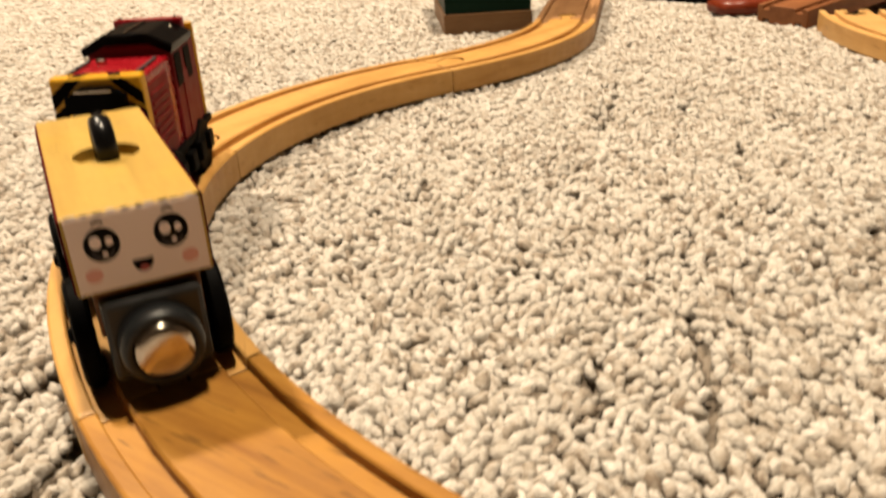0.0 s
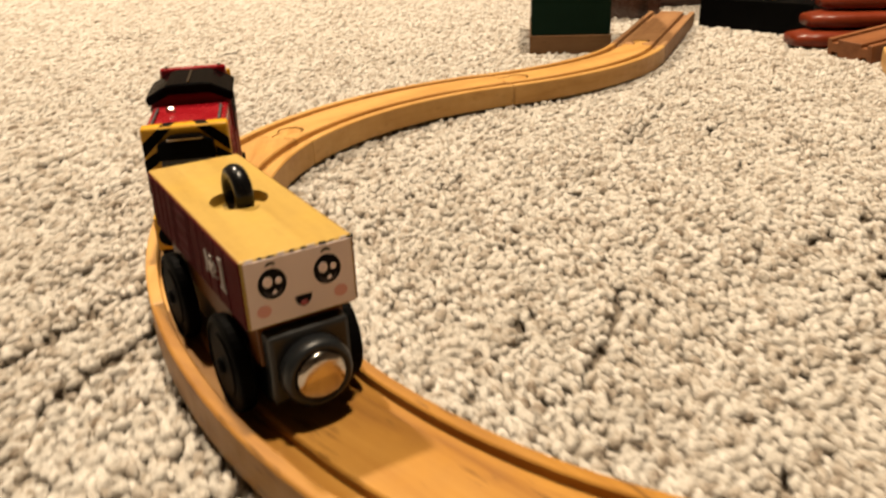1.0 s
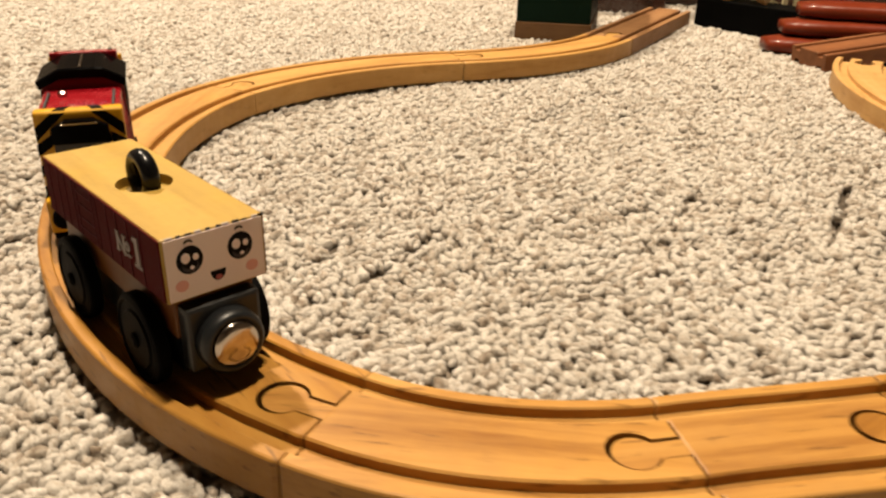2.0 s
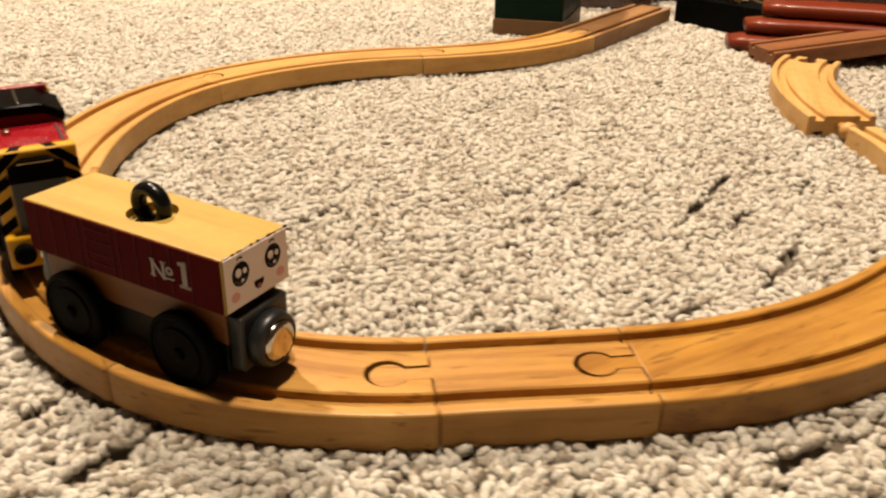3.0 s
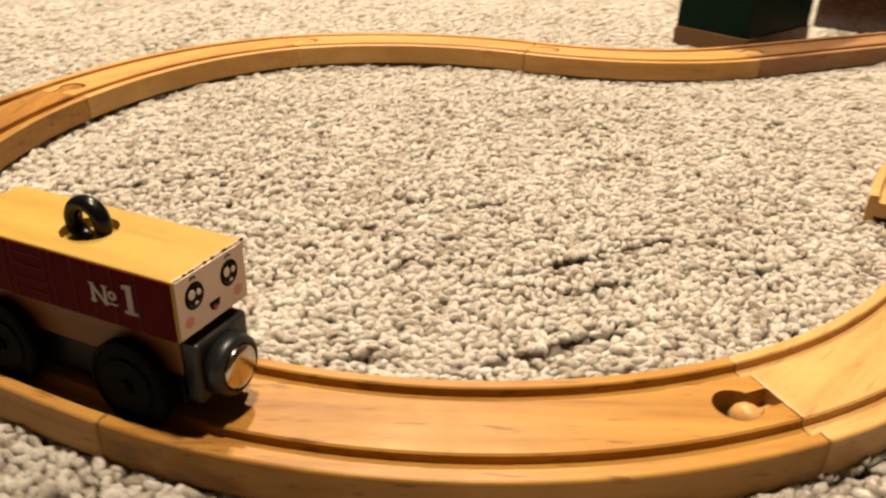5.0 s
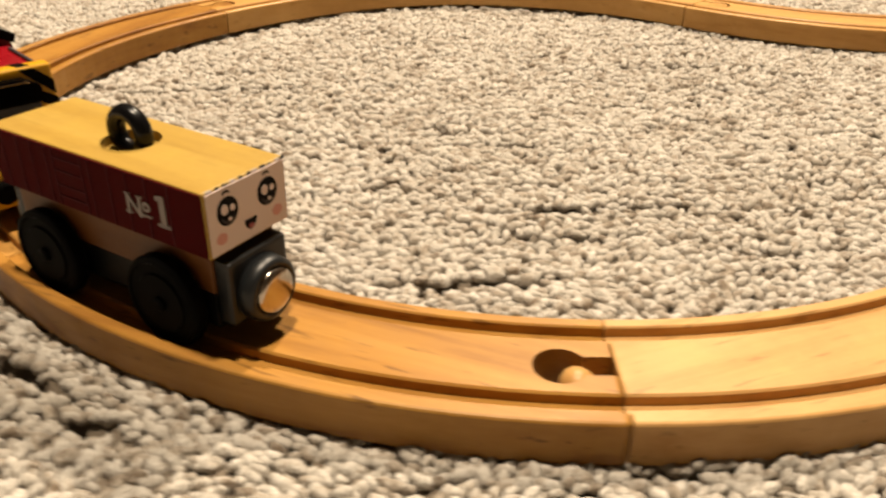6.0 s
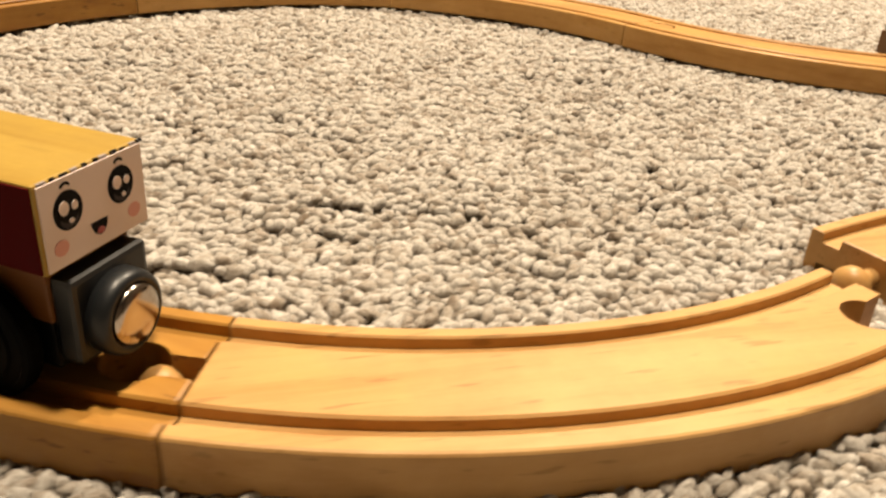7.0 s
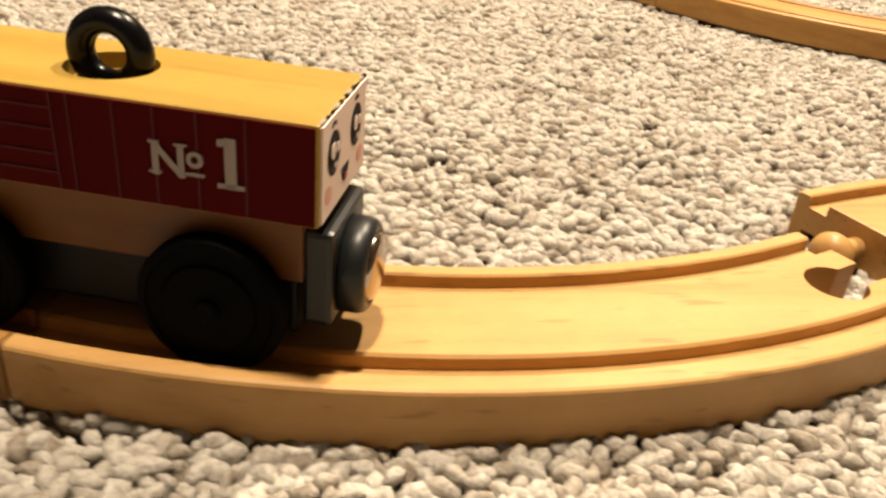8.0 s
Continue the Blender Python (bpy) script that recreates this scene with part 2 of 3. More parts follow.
def carpet():
    """The floor sheet under the loops, the shade between them painted into its tone."""
    xs = axis_steps(-2.6, -0.42, 0.36, 2.4, 0.0030, 1.025)
    ys = axis_steps(-2.4, -0.34, 0.55, 2.6, 0.0030, 1.025)
    X, Y = np.meshgrid(xs, ys)
    inside = (X > FAR[0]) & (X < FAR[1]) & (Y > FAR[2]) & (Y < FAR[3])
    Z = np.where(inside, -0.0026 - 0.0060 * seam_depth(X, Y), 0.0002) + swell(X, Y)
    # low tone under the pile is painted shade; plain carpet tone beyond it
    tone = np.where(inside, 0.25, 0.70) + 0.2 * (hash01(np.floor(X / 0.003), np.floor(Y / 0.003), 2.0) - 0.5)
    k = np.arange(X.size).reshape(X.shape)
    faces = np.stack([k[:-1, :-1], k[:-1, 1:], k[1:, 1:], k[1:, :-1]], -1).reshape(-1, 4)
    ob = mesh_of("floor", np.stack([X, Y, Z], -1).reshape(-1, 3), faces, tone, "shaded_base")
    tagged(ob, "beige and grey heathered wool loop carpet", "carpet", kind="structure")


def loop_shell(sides, lats):
    """One yarn loop as a unit dome: rings at the given latitudes under a top point."""
    pts, faces = [(0.0, 0.0, 1.0)], []
    for n, lat in enumerate(lats):
        for i in range(sides):
            a = 2 * math.pi * (i + 0.5 * (n % 2)) / sides
            pts.append((math.cos(a) * math.cos(lat), math.sin(a) * math.cos(lat), math.sin(lat)))
    for i in range(sides):
        faces.append((0, 1 + i, 1 + (i + 1) % sides))
    for n in range(len(lats) - 1):
        p, q, sh = 1 + n * sides, 1 + (n + 1) * sides, n % 2
        for i in range(sides):
            j = (i + 1) % sides
            if sh == 0:
                faces += [(p + i, q + i, p + j), (p + j, q + i, q + j)]
            else:
                faces += [(p + i, q + j, p + j), (p + i, q + i, q + j)]
    return np.array(pts), np.array(faces)


def yarn_loops(name, box, hole, LU, LV, half, shell):
    """Rows of leaning yarn loops over a stretch of the floor, leaving out an inner stretch."""
    turn = math.radians(77)
    cu, su = math.cos(turn), math.sin(turn)
    cx, cy = (box[0] + box[1]) / 2, (box[2] + box[3]) / 2
    reach = math.hypot(box[1] - box[0], box[3] - box[2]) / 2
    mu, mv = cx * cu + cy * su, -cx * su + cy * cu
    I, J = np.meshgrid(np.arange(-int(reach / LU), int(reach / LU)), np.arange(-int(reach / LV), int(reach / LV)))
    I, J = I.ravel().astype(float), J.ravel().astype(float)
    U = mu + (I + hash01(J, J * 0.37, 5.0) + 0.62 * (hash01(I, J, 1.0) - 0.5)) * LU
    V = mv + (J + 0.62 * (hash01(I, J, 2.0) - 0.5)) * LV
    X, Y = U * cu - V * su, U * su + V * cu
    X, Y = X + 0.004 * np.sin(Y * 19 + 1.3), Y + 0.003 * np.sin(X * 27)
    keep = (X > box[0]) & (X < box[1]) & (Y > box[2]) & (Y < box[3])
    if hole:
        keep &= ~((X > hole[0]) & (X < hole[1]) & (Y > hole[2]) & (Y < hole[3]))
    rip = seam_depth(X, Y)
    keep &= (rip < 0.42) & (hash01(I, J, 11.0) > 0.02)
    I, J, X, Y, rip = I[keep], J[keep], X[keep], Y[keep], rip[keep]
    n = len(X)
    size = 0.74 + 0.56 * hash01(I, J, 4.0)
    a = turn + np.where(np.mod(J, 2) > 0.5, 0.55, -0.35) + (hash01(I, J, 3.0) - 0.5) * 1.5 + 0.5 * np.sin(X * 61 + 2 * np.sin(Y * 43))
    lean = (hash01(I, J, 9.0) - 0.35) * 0.75
    top = 0.0004 + 0.0021 * (hash01(I, J, 6.0) - 0.5) - 0.0045 * rip + swell(X, Y) + 0.0007 * np.sin(X * 330 + 3 * np.sin(Y * 90)) * np.sin(Y * 240 + 2 * np.sin(X * 70))
    unit, tri = loop_shell(*shell)
    px, py, pz = unit[:, 0][None], unit[:, 1][None], unit[:, 2][None]
    lx, ly, lz = [(half[k] * size)[:, None] for k in range(3)]
    # a bean shape: bent across, pitched along
    rough = 0.80 + 0.40 * hash01(I[:, None] + 7 * px, J[:, None] + 5 * py, 15.0 + 3 * pz)
    vx, vy, vz = px * lx * rough, py * ly * rough + 0.35 * ly * (px * px - 0.4) * np.where(hash01(I, J, 13.0) > 0.5, 1, -1)[:, None], pz * lz * rough
    wx, wz = vx * np.cos(lean)[:, None] - vz * np.sin(lean)[:, None], vx * np.sin(lean)[:, None] + vz * np.cos(lean)[:, None]
    ca, sa = np.cos(a)[:, None], np.sin(a)[:, None]
    co = np.stack([X[:, None] + wx * ca - vy * sa, Y[:, None] + wx * sa + vy * ca, (top - half[2])[:, None] + wz], -1).reshape(-1, 3)
    faces = (tri[None] + (np.arange(n) * len(unit))[:, None, None]).reshape(-1, 3)
    # heathered yarn: each loop has its own tone, and streaks along it
    tone = 0.62 * hash01(I, J, 7.0)[:, None] + 0.38 * hash01(I[:, None], J[:, None], 20.0 + np.round(py * 3) * 1.7 + np.round(px * 1.2) * 0.9)
    ob = mesh_of(name, co, faces, tone, "carpet")
    tagged(ob, "cream, tan and grey wool loops of a carpet", "carpet pile", kind="stuff")


def room():
    for name, sx, sy, x, y in (("wall_west", 0.1, 5.2, -2.65, 0.1), ("wall_east", 0.1, 5.2, 2.45, 0.1), ("wall_north", 5.2, 0.1, -0.1, 2.65), ("wall_south", 5.2, 0.1, -0.1, -2.45)):
        ob = link_mesh(name, box_bm(sx, sy, 2.45, 0, (x, y, 1.21)), "wall")
        tagged(ob, "plain brown painted room wall", "wall", kind="structure")
    ob = link_mesh("ceiling", box_bm(5.3, 5.3, 0.1, 0, (-0.1, 0.1, 2.49)), "ceiling")
    tagged(ob, "plain beige painted ceiling", "ceiling", kind="structure")


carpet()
yarn_loops("carpet_pile", NEAR, None, 0.0038, 0.0027, (0.0030, 0.00165, 0.0021), (7, (0.75, 0.15, -0.5)))
yarn_loops("carpet_pile", FAR, NEAR, 0.0047, 0.0034, (0.0037, 0.0021, 0.0023), (6, (0.45, -0.35)))
room()

# ---------------------------------------------------------------- track plan
TOP, THICK, HALF = 0.0145, 0.0138, 0.0222
INNER = 0.0203


def right_of(h):
    return np.array([math.sin(math.radians(h)), -math.cos(math.radians(h))])


def ahead(h):
    return np.array([math.cos(math.radians(h)), math.sin(math.radians(h))])


def joint(x, y, h, top=0.0145):
    return np.array([x, y]) + INNER * right_of(h), h, top


# joints of the loop: a point on the inner edge, and the heading of travel
JOINTS = {
    "b": joint(-0.1545, 0.2485, -145, 0.0150), "a": joint(-0.2435, 0.1055, -98, 0.0164), "o": joint(-0.1925, -0.0575, -53, 0.0162), "m": joint(-0.0460, -0.1505, -6, 0.0162),
    "p": joint(0.0300, -0.1290, 32, 0.0128), "q": joint(0.0892, -0.0955, 32, 0.0138), "r": joint(0.1875, 0.0443, 77, 0.0128), "s": joint(0.1610, 0.2075, 122, 0.0114),
}


def sweep(a, b, n=20):
    """The centre line of one piece, from joint to joint."""
    (p, h), (q, g) = a[:2], b[:2]
    chord, th = np.linalg.norm(q - p), abs(math.radians(g - h))
    reach = chord if th < 1e-3 else chord * (th / 2) / math.sin(th / 2)
    u = np.linspace(0, 1, n + 1)[:, None]
    return (2 * u**3 - 3 * u**2 + 1) * p + (u**3 - 2 * u**2 + u) * ahead(h) * reach + (-2 * u**3 + 3 * u**2) * q + (u**3 - u**2) * ahead(g) * reach


LOOP = "baompqrs"
LINE = np.concatenate([sweep(JOINTS[a], JOINTS[b], 24)[(0 if a == "b" else 1):] for a, b in zip(LOOP, LOOP[1:])])
DIST = np.r_[0, np.cumsum(np.linalg.norm(np.diff(LINE, axis=0), axis=1))]


TOPS = np.concatenate([np.linspace(JOINTS[a][2], JOINTS[b][2], 25)[(0 if a == "b" else 1):] for a, b in zip(LOOP, LOOP[1:])])


def top_at(s):
    return float(np.interp(s, DIST, TOPS))


def on_line(s):
    return np.array([np.interp(s, DIST, LINE[:, 0]), np.interp(s, DIST, LINE[:, 1])])


def rail_profile():
    """Half the cross-section of a grooved wooden track, mirrored: lip, groove, crown."""
    lip, gr, dep, ch, t = 0.0044, 0.0062, 0.0033, 0.0009, THICK
    w = HALF
    top = [(-w, t - ch), (-w + ch * 0.35, t - ch * 0.35), (-w + ch, t), (-w + lip - 0.0005, t), (-w + lip, t - 0.0005), (-w + lip, t - dep), (-w + lip + gr, t - dep),
           (-w + lip + gr, t - 0.0006), (-w + lip + gr + 0.0006, t)]
    top += [(-x, z) for x, z in reversed(top)]
    low = [(x, THICK - z) for x, z in reversed(top)]
    return top + low


def frame_of(pts):
    d = pts[-1] - pts[0]
    mid = (pts[0] + pts[-1]) / 2
    return mid, math.atan2(d[1], d[0])


def knob_bm(round_ball=False):
    """The male connector, pointing along -x from the piece's end at the origin."""
    if round_ball:
        prof = [(0.002, 0.0030), (-0.0035, 0.0028), (-0.0050, 0.0030), (-0.0065, 0.0046), (-0.0085, 0.0056), (-0.0105, 0.0058), (-0.0125, 0.0050), (-0.0140, 0.0032), (-0.0146, 0.0010)]
        return moved(lathe_bm(prof, 24, "X"), pose(0, 0, THICK * 0.48))
    bm = bmesh.new()
    pts = [(0.001, -0.0031), (-0.0086, -0.0031)]
    for i in range(23):
        a = math.radians(-30 - i * (300 / 22))
        pts.append((-0.0140 + 0.0062 * math.cos(a), 0.0062 * math.sin(a)))
    pts += [(-0.0086, 0.0031), (0.001, 0.0031)]
    lo, hi = [[bm.verts.new((x, y, z)) for x, y in pts] for z in (0.0006, THICK - 0.0003)]
    n = len(pts)
    bm.faces.new(hi)
    bm.faces.new(lo[::-1])
    for i in range(n):
        bm.faces.new((lo[i], lo[(i + 1) % n], hi[(i + 1) % n], hi[i]))
    bmesh.ops.recalc_face_normals(bm, faces=bm.faces)
    return bm


def socket_bm():
    """The cutter for the female end, pointing along -x from the end at the origin."""
    bm = bmesh.new()
    pts = [(0.004, -0.0039), (-0.0078, -0.0039)]
    for i in range(23):
        a = math.radians(-32 - i * (296 / 22))
        pts.append((-0.0140 + 0.0074 * math.cos(a), 0.0074 * math.sin(a)))
    pts += [(-0.0078, 0.0039), (0.004, 0.0039)]
    lo, hi = [[bm.verts.new((x, y, z)) for x, y in pts] for z in (-0.01, THICK + 0.01)]
    n = len(pts)
    bm.faces.new(hi)
    bm.faces.new(lo[::-1])
    for i in range(n):
        bm.faces.new((lo[i], lo[(i + 1) % n], hi[(i + 1) % n], hi[i]))
    bmesh.ops.recalc_face_normals(bm, faces=bm.faces)
    return bm


def track_piece(a, b, material, label, socket=True, knob="flat", m=None, n=20, gap=0.00028):
    """One grooved wooden track piece from joint a to joint b: knob at a, socket at b."""
    pts = sweep(a, b, n)
    mid, ang = frame_of(pts)
    back = Matrix.Rotation(-ang, 2)
    rot = np.array(back)
    prof = rail_profile()
    tang = np.gradient(pts, axis=0)
    tang[0], tang[-1] = ahead(a[1]), ahead(b[1])
    tang /= np.linalg.norm(tang, axis=1)[:, None]
    pts = pts.copy()
    pts[0] += tang[0] * gap
    pts[-1] -= tang[-1] * gap
    bm = bmesh.new()
    rings = []
    tops = np.linspace(a[2], b[2], len(pts)) - TOP
    for k, (p, t) in enumerate(zip(pts, tang)):
        dz = tops[k]
        side = np.array([t[1], -t[0]])
        ring = []
        for x, z in prof:
            if k in (0, len(pts) - 1):
                x, z = x * 0.985, THICK / 2 + (z - THICK / 2) * 0.965
            q = rot @ (p + side * x - mid)
            ring.append(bm.verts.new((q[0], q[1], z + dz)))
        rings.append(ring)
        if k in (0, len(pts) - 2):  # a slight rounding of the end edges
            ring = []
            step = 0.0006 if k == 0 else (np.linalg.norm(pts[-1] - pts[-2]) - 0.0006)
            for x, z in prof:
                q = rot @ (p + t * step + side * x - mid)
                ring.append(bm.verts.new((q[0], q[1], z + dz)))
            rings.append(ring)
    nprof = len(prof)
    for r0, r1 in zip(rings, rings[1:]):
        for i in range(nprof):
            bm.faces.new((r0[i], r0[(i + 1) % nprof], r1[(i + 1) % nprof], r1[i]))
    bm.faces.new(rings[0])
    bm.faces.new(rings[-1])
    bmesh.ops.recalc_face_normals(bm, faces=bm.faces)
    body = link_mesh("track_piece", bm, material)
    place = pose(mid[0], mid[1], TOP - THICK, 0, 0, math.degrees(ang))
    if socket:
        e = rot @ (pts[-1] - mid)
        cut = link_mesh("socket_cut", moved(socket_bm(), pose(e[0], e[1], 0, 0, 0, b[1] - math.degrees(ang))), material)
        mod = body.modifiers.new("socket", "BOOLEAN")
        mod.operation, mod.object, mod.solver = "DIFFERENCE", cut, "EXACT"
        bpy.context.view_layer.update()
        dg = bpy.context.evaluated_depsgraph_get()
        me = bpy.data.meshes.new_from_object(body.evaluated_get(dg))
        body.modifiers.clear()
        old = body.data
        body.data = me
        bpy.data.meshes.remove(old)
        bpy.data.objects.remove(cut)
    tagged(body, label, "toy track", "wooden train track")
    if knob:
        e = rot @ (pts[0] - mid)
        kb = moved(knob_bm(knob == "ball"), pose(e[0], e[1], a[2] - TOP, 0, 0, a[1] - math.degrees(ang)))
        part("connector_knob", kb, material, body, smooth=knob == "ball")
    body.matrix_basis = place if m is None else m
    return body


J = JOINTS
BEECH_CURVE = "curved grooved beech toy train track piece on carpet"
track_piece(J["b"], J["a"], "birch", BEECH_CURVE)
track_piece(J["a"], J["o"], "birch", BEECH_CURVE)
track_piece(J["o"], J["m"], "beech", BEECH_CURVE)
track_piece(J["m"], J["p"], "light_beech", "short curved beech toy track with visible grain")
track_piece(J["p"], J["q"], "light_beech", "short straight grooved beech toy track piece")
track_piece(J["q"], J["r"], "beech", "curved beech toy track with an open socket end")
track_piece(J["r"], J["s"], "maple", "pale maple curved toy track with dark flecks", knob="ball")
# the reverse curve and the straight that lead away
JC = (np.array([-0.0745, 0.4000]), 80 - 180, 0.0148)
JD = (np.array([-0.0420, 0.5850]), 80 - 180, 0.0145)
track_piece(JC, JOINTS["b"], "birch", BEECH_CURVE)
track_piece(JD, JC, "ash", "straight greyish wooden toy track piece", knob=None)
# the loose pale curve that does not meet the loop
track_piece((np.array([0.1560, 0.2262]), 116, 0.0130), (np.array([0.1300, 0.3930]), 76, 0.0140), "maple", "loose pale maple curved track piece, not joined", knob="ball")

# ---------------------------------------------------------------- the train
SLOW = [(0.0, 0.3635), (0.5, 0.4008), (1.0, 0.445), (1.5, 0.4872), (2.8, 0.5838), (3.0, 0.6002), (3.5, 0.6381), (4.0, 0.6764), (4.2, 0.6920), (5.3, 0.7660), (5.5, 0.7795), (6.0, 0.8145), (6.5, 0.8542), (7.0, 0.8930), (7.5, 0.9290), (8.0, 0.9646)]
WHEEL_R, AXLES, LEAN_IN = 0.0134, 0.0480, 0.0008


def travelled(t):
    return float(np.interp(t, [a for a, _ in SLOW], [b for _, b in SLOW]))


def ride(s, base=AXLES):
    """The pose of a vehicle whose front axle is at s: origin on the groove floor under the axles' middle, x ahead."""
    f, r = on_line(s), on_line(s - base)
    d = f - r
    c = (f + r) / 2
    zf, zr = top_at(s), top_at(s - base)
    tilt = math.degrees(math.atan2(zf - zr, base))
    return pose(c[0], c[1], (zf + zr) / 2 - 0.0033, 0, 0, math.degrees(math.atan2(d[1], d[0]))) @ pose(0, LEAN_IN, 0, 0, -tilt, 0)


def wheel_bm(r, wide):
    w = wide / 2
    return lathe_bm([(-w, r * 0.25), (-w, r * 0.62), (-w + 0.0006, r * 0.66), (-w + 0.0006, r * 0.84), (-w, r * 0.88), (-w + 0.0004, r * 0.97), (-w + 0.001, r), (w - 0.001, r), (w - 0.0003, r * 0.97), (w, r * 0.9), (w, r * 0.25)], 36, "Y")


def outline(cx, cy, rx, ry, n=28, a0=0, a1=360):
    return [(cx + rx * math.cos(math.radians(a0 + (a1 - a0) * i / n)), cy + ry * math.sin(math.radians(a0 + (a1 - a0) * i / n))) for i in range(n + (0 if a1 - a0 == 360 else 1))]


def boxcar():
    car = empty("toy_boxcar")
    front = AXLES / 2 + 0.0185
    length, wide = 0.0845, 0.0286
    z0, z1 = 0.0306, 0.0487  # over the groove floor
    mx = front - length / 2
    # upper block, with a round counterbore for the ring
    top = box_bm(length, wide, z1 - z0, 0.0007, (mx, 0, (z0 + z1) / 2))
    body = part("body", top, "car_top", car)
    cut = link_mesh("bore_cut", lathe_bm([(z1 - 0.0030, 0.0080), (z1 + 0.01, 0.0080)], 40, "Z"), "car_top")
    cut.matrix_basis = pose(mx + 0.0008, 0, 0)
    mod = body.modifiers.new("bore", "BOOLEAN")
    mod.operation, mod.object, mod.solver = "DIFFERENCE", cut, "EXACT"
    bpy.context.view_layer.update()
    me = bpy.data.meshes.new_from_object(body.evaluated_get(bpy.context.evaluated_depsgraph_get()))
    body.modifiers.clear()
    body.data = me
    bpy.data.objects.remove(cut)
    # printed side panels with thin seam lines, a door and the number
    for sgn in (1, -1):
        side = part("side_print", box_bm(length - 0.0012, 0.0005, z1 - z0 - 0.0010, 0, (mx, -sgn * (wide / 2 + 0.0001), (z0 + z1) / 2)), "sticker_red", car, "maroon printed boarded side with a door")
        y = -sgn * (wide / 2 + 0.00045)
        lines = []
        h = z1 - z0 - 0.0016
        for f in (0.07, 0.155, 0.225, 0.30, 0.335, 0.475, 0.51, 0.60, 0.68, 0.765, 0.86):
            x = mx - length / 2 + f * length
            lines.append(box_bm(0.0004, 0.0003, h, 0, (x, y, (z0 + z1) / 2)))
        for f in (0.16, 0.36, 0.62, 0.84):
            lines.append(box_bm(0.0115, 0.0003, 0.0004, 0, (mx - length / 2 + 0.405 * length, y, z0 + 0.001 + f * h)))
        part("print_line", merge(*lines), "sticker_line", side)
        for txt, size, dx, dz in (("N", 0.0080, 0.0143, 0.0063), ("o", 0.0053, 0.0205, 0.0084)):
            cu = bpy.data.curves.new("number", "FONT")
            cu.body, cu.size, cu.extrude, cu.offset = txt, size, 0.00012, 0.00018
            tmp = new("number", cu)
            bpy.context.view_layer.update()
            tm = bpy.data.meshes.new_from_object(tmp.evaluated_get(bpy.context.evaluated_depsgraph_get()))
            bpy.data.objects.remove(tmp)
            tm.materials.clear()
            tm.materials.append(MAT["sticker_white"])
            num = new("number", tm)
            num.parent = side
            if sgn > 0:
                num.matrix_basis = pose(mx + dx, y - 0.0002, z0 + dz, 90, 0, 0)
            else:
                num.matrix_basis = pose(mx - dx, y + 0.0002, z0 + dz, 90, 0, 180)
        # serifs, the bar under the small o, and the figure 1
        bars = []
        for dx, dz, w, h in ((0.0218, 0.0070, 0.0033, 0.0006), (0.0279, 0.0058, 0.0045, 0.0009), (0.0151, 0.0066, 0.0022, 0.0005), (0.0151, 0.0118, 0.0018, 0.0005), (0.0196, 0.0118, 0.0022, 0.0005),
                             (0.0279, 0.0097, 0.0019, 0.0088), (0.0267, 0.0132, 0.0018, 0.0012)):
            bars.append(box_bm(w, 0.00035, h, 0, (mx + sgn * dx, y - sgn * 0.0001, z0 + dz)))
        part("figure", merge(*bars), "sticker_white", side)
    # the pale end print with a drawn smile
    fx = front + 0.0001
    face = part("end_print", box_bm(0.0005, wide - 0.0014, z1 - z0 - 0.0012, 0, (fx, 0, (z0 + z1) / 2)), "face_white", car, "pale sticker with two large eyes and a smile")

    def on_face(off):
        return lambda u, v, d: (fx + 0.00025 + off + d, u, (z0 + z1) / 2 + v)

    for ey in (-0.0073, 0.0068):
        part("eye", disc_bm(outline(ey, 0.0020, 0.0036, 0.0039), 0.0001, on_face(0)), "ink", face)
        part("iris", disc_bm(outline(ey, 0.0004, 0.0023, 0.0018, 20), 0.0001, on_face(0.0001)), "iris", face)
        part("pupil", disc_bm(outline(ey, 0.0017, 0.0024, 0.0021, 20), 0.0001, on_face(0.00015)), "ink", face)
        for dx, dz, rx, rz in ((-0.0012, 0.0006, 0.0012, 0.0014), (0.0015, 0.0004, 0.0008, 0.0009), (0.0003, -0.0023, 0.0006, 0.0005)):
            part("eye_light", disc_bm(outline(ey + dx, 0.0022 + dz, rx, rz, 16), 0.0001, on_face(0.0003)), "face_white", face)
        brow = outline(ey, 0.0066, 0.0013, 0.0010, 10, 10, 170) + outline(ey, 0.0064, 0.0009, 0.0006, 10, 170, 10)
        part("brow", disc_bm(brow, 0.0001, on_face(0)), "ink", face)
        part("blush", disc_bm(outline(ey + (-0.0028 if ey < 0 else 0.0030), -0.0046, 0.0018, 0.0016, 20), 0.0001, on_face(0)), "blush", face)
    part("mouth", disc_bm([(-0.0024, -0.0030), (0.0024, -0.0030)] + outline(0, -0.0030, 0.0022, 0.0030, 14, 0, -180), 0.0001, on_face(0)), "ink", face)
    part("tongue", disc_bm(outline(0, -0.0050, 0.0010, 0.0007, 14), 0.0001, on_face(0.0002)), "mouth", face)
    for k in range(11):
        part("chip", box_bm(0.0006, 0.0008 + 0.0014 * random.random(), 0.0003 + 0.0003 * random.random(), 0, (front - 0.0002, -wide / 2 + 0.0018 + k * 0.0026 + 0.001 * random.random(), z1 - 0.0003)), "ink" if k % 3 else "sticker_white", face)
    # wooden chassis, its shade painted into the wood colour, and grey underframe
    part("chassis", box_bm(length - 0.006, wide - 0.0055, 0.0125, 0.0006, (mx - 0.0005, 0, z0 - 0.0062)), "car_wood", car, "beech chassis block with shade in its wood colour")
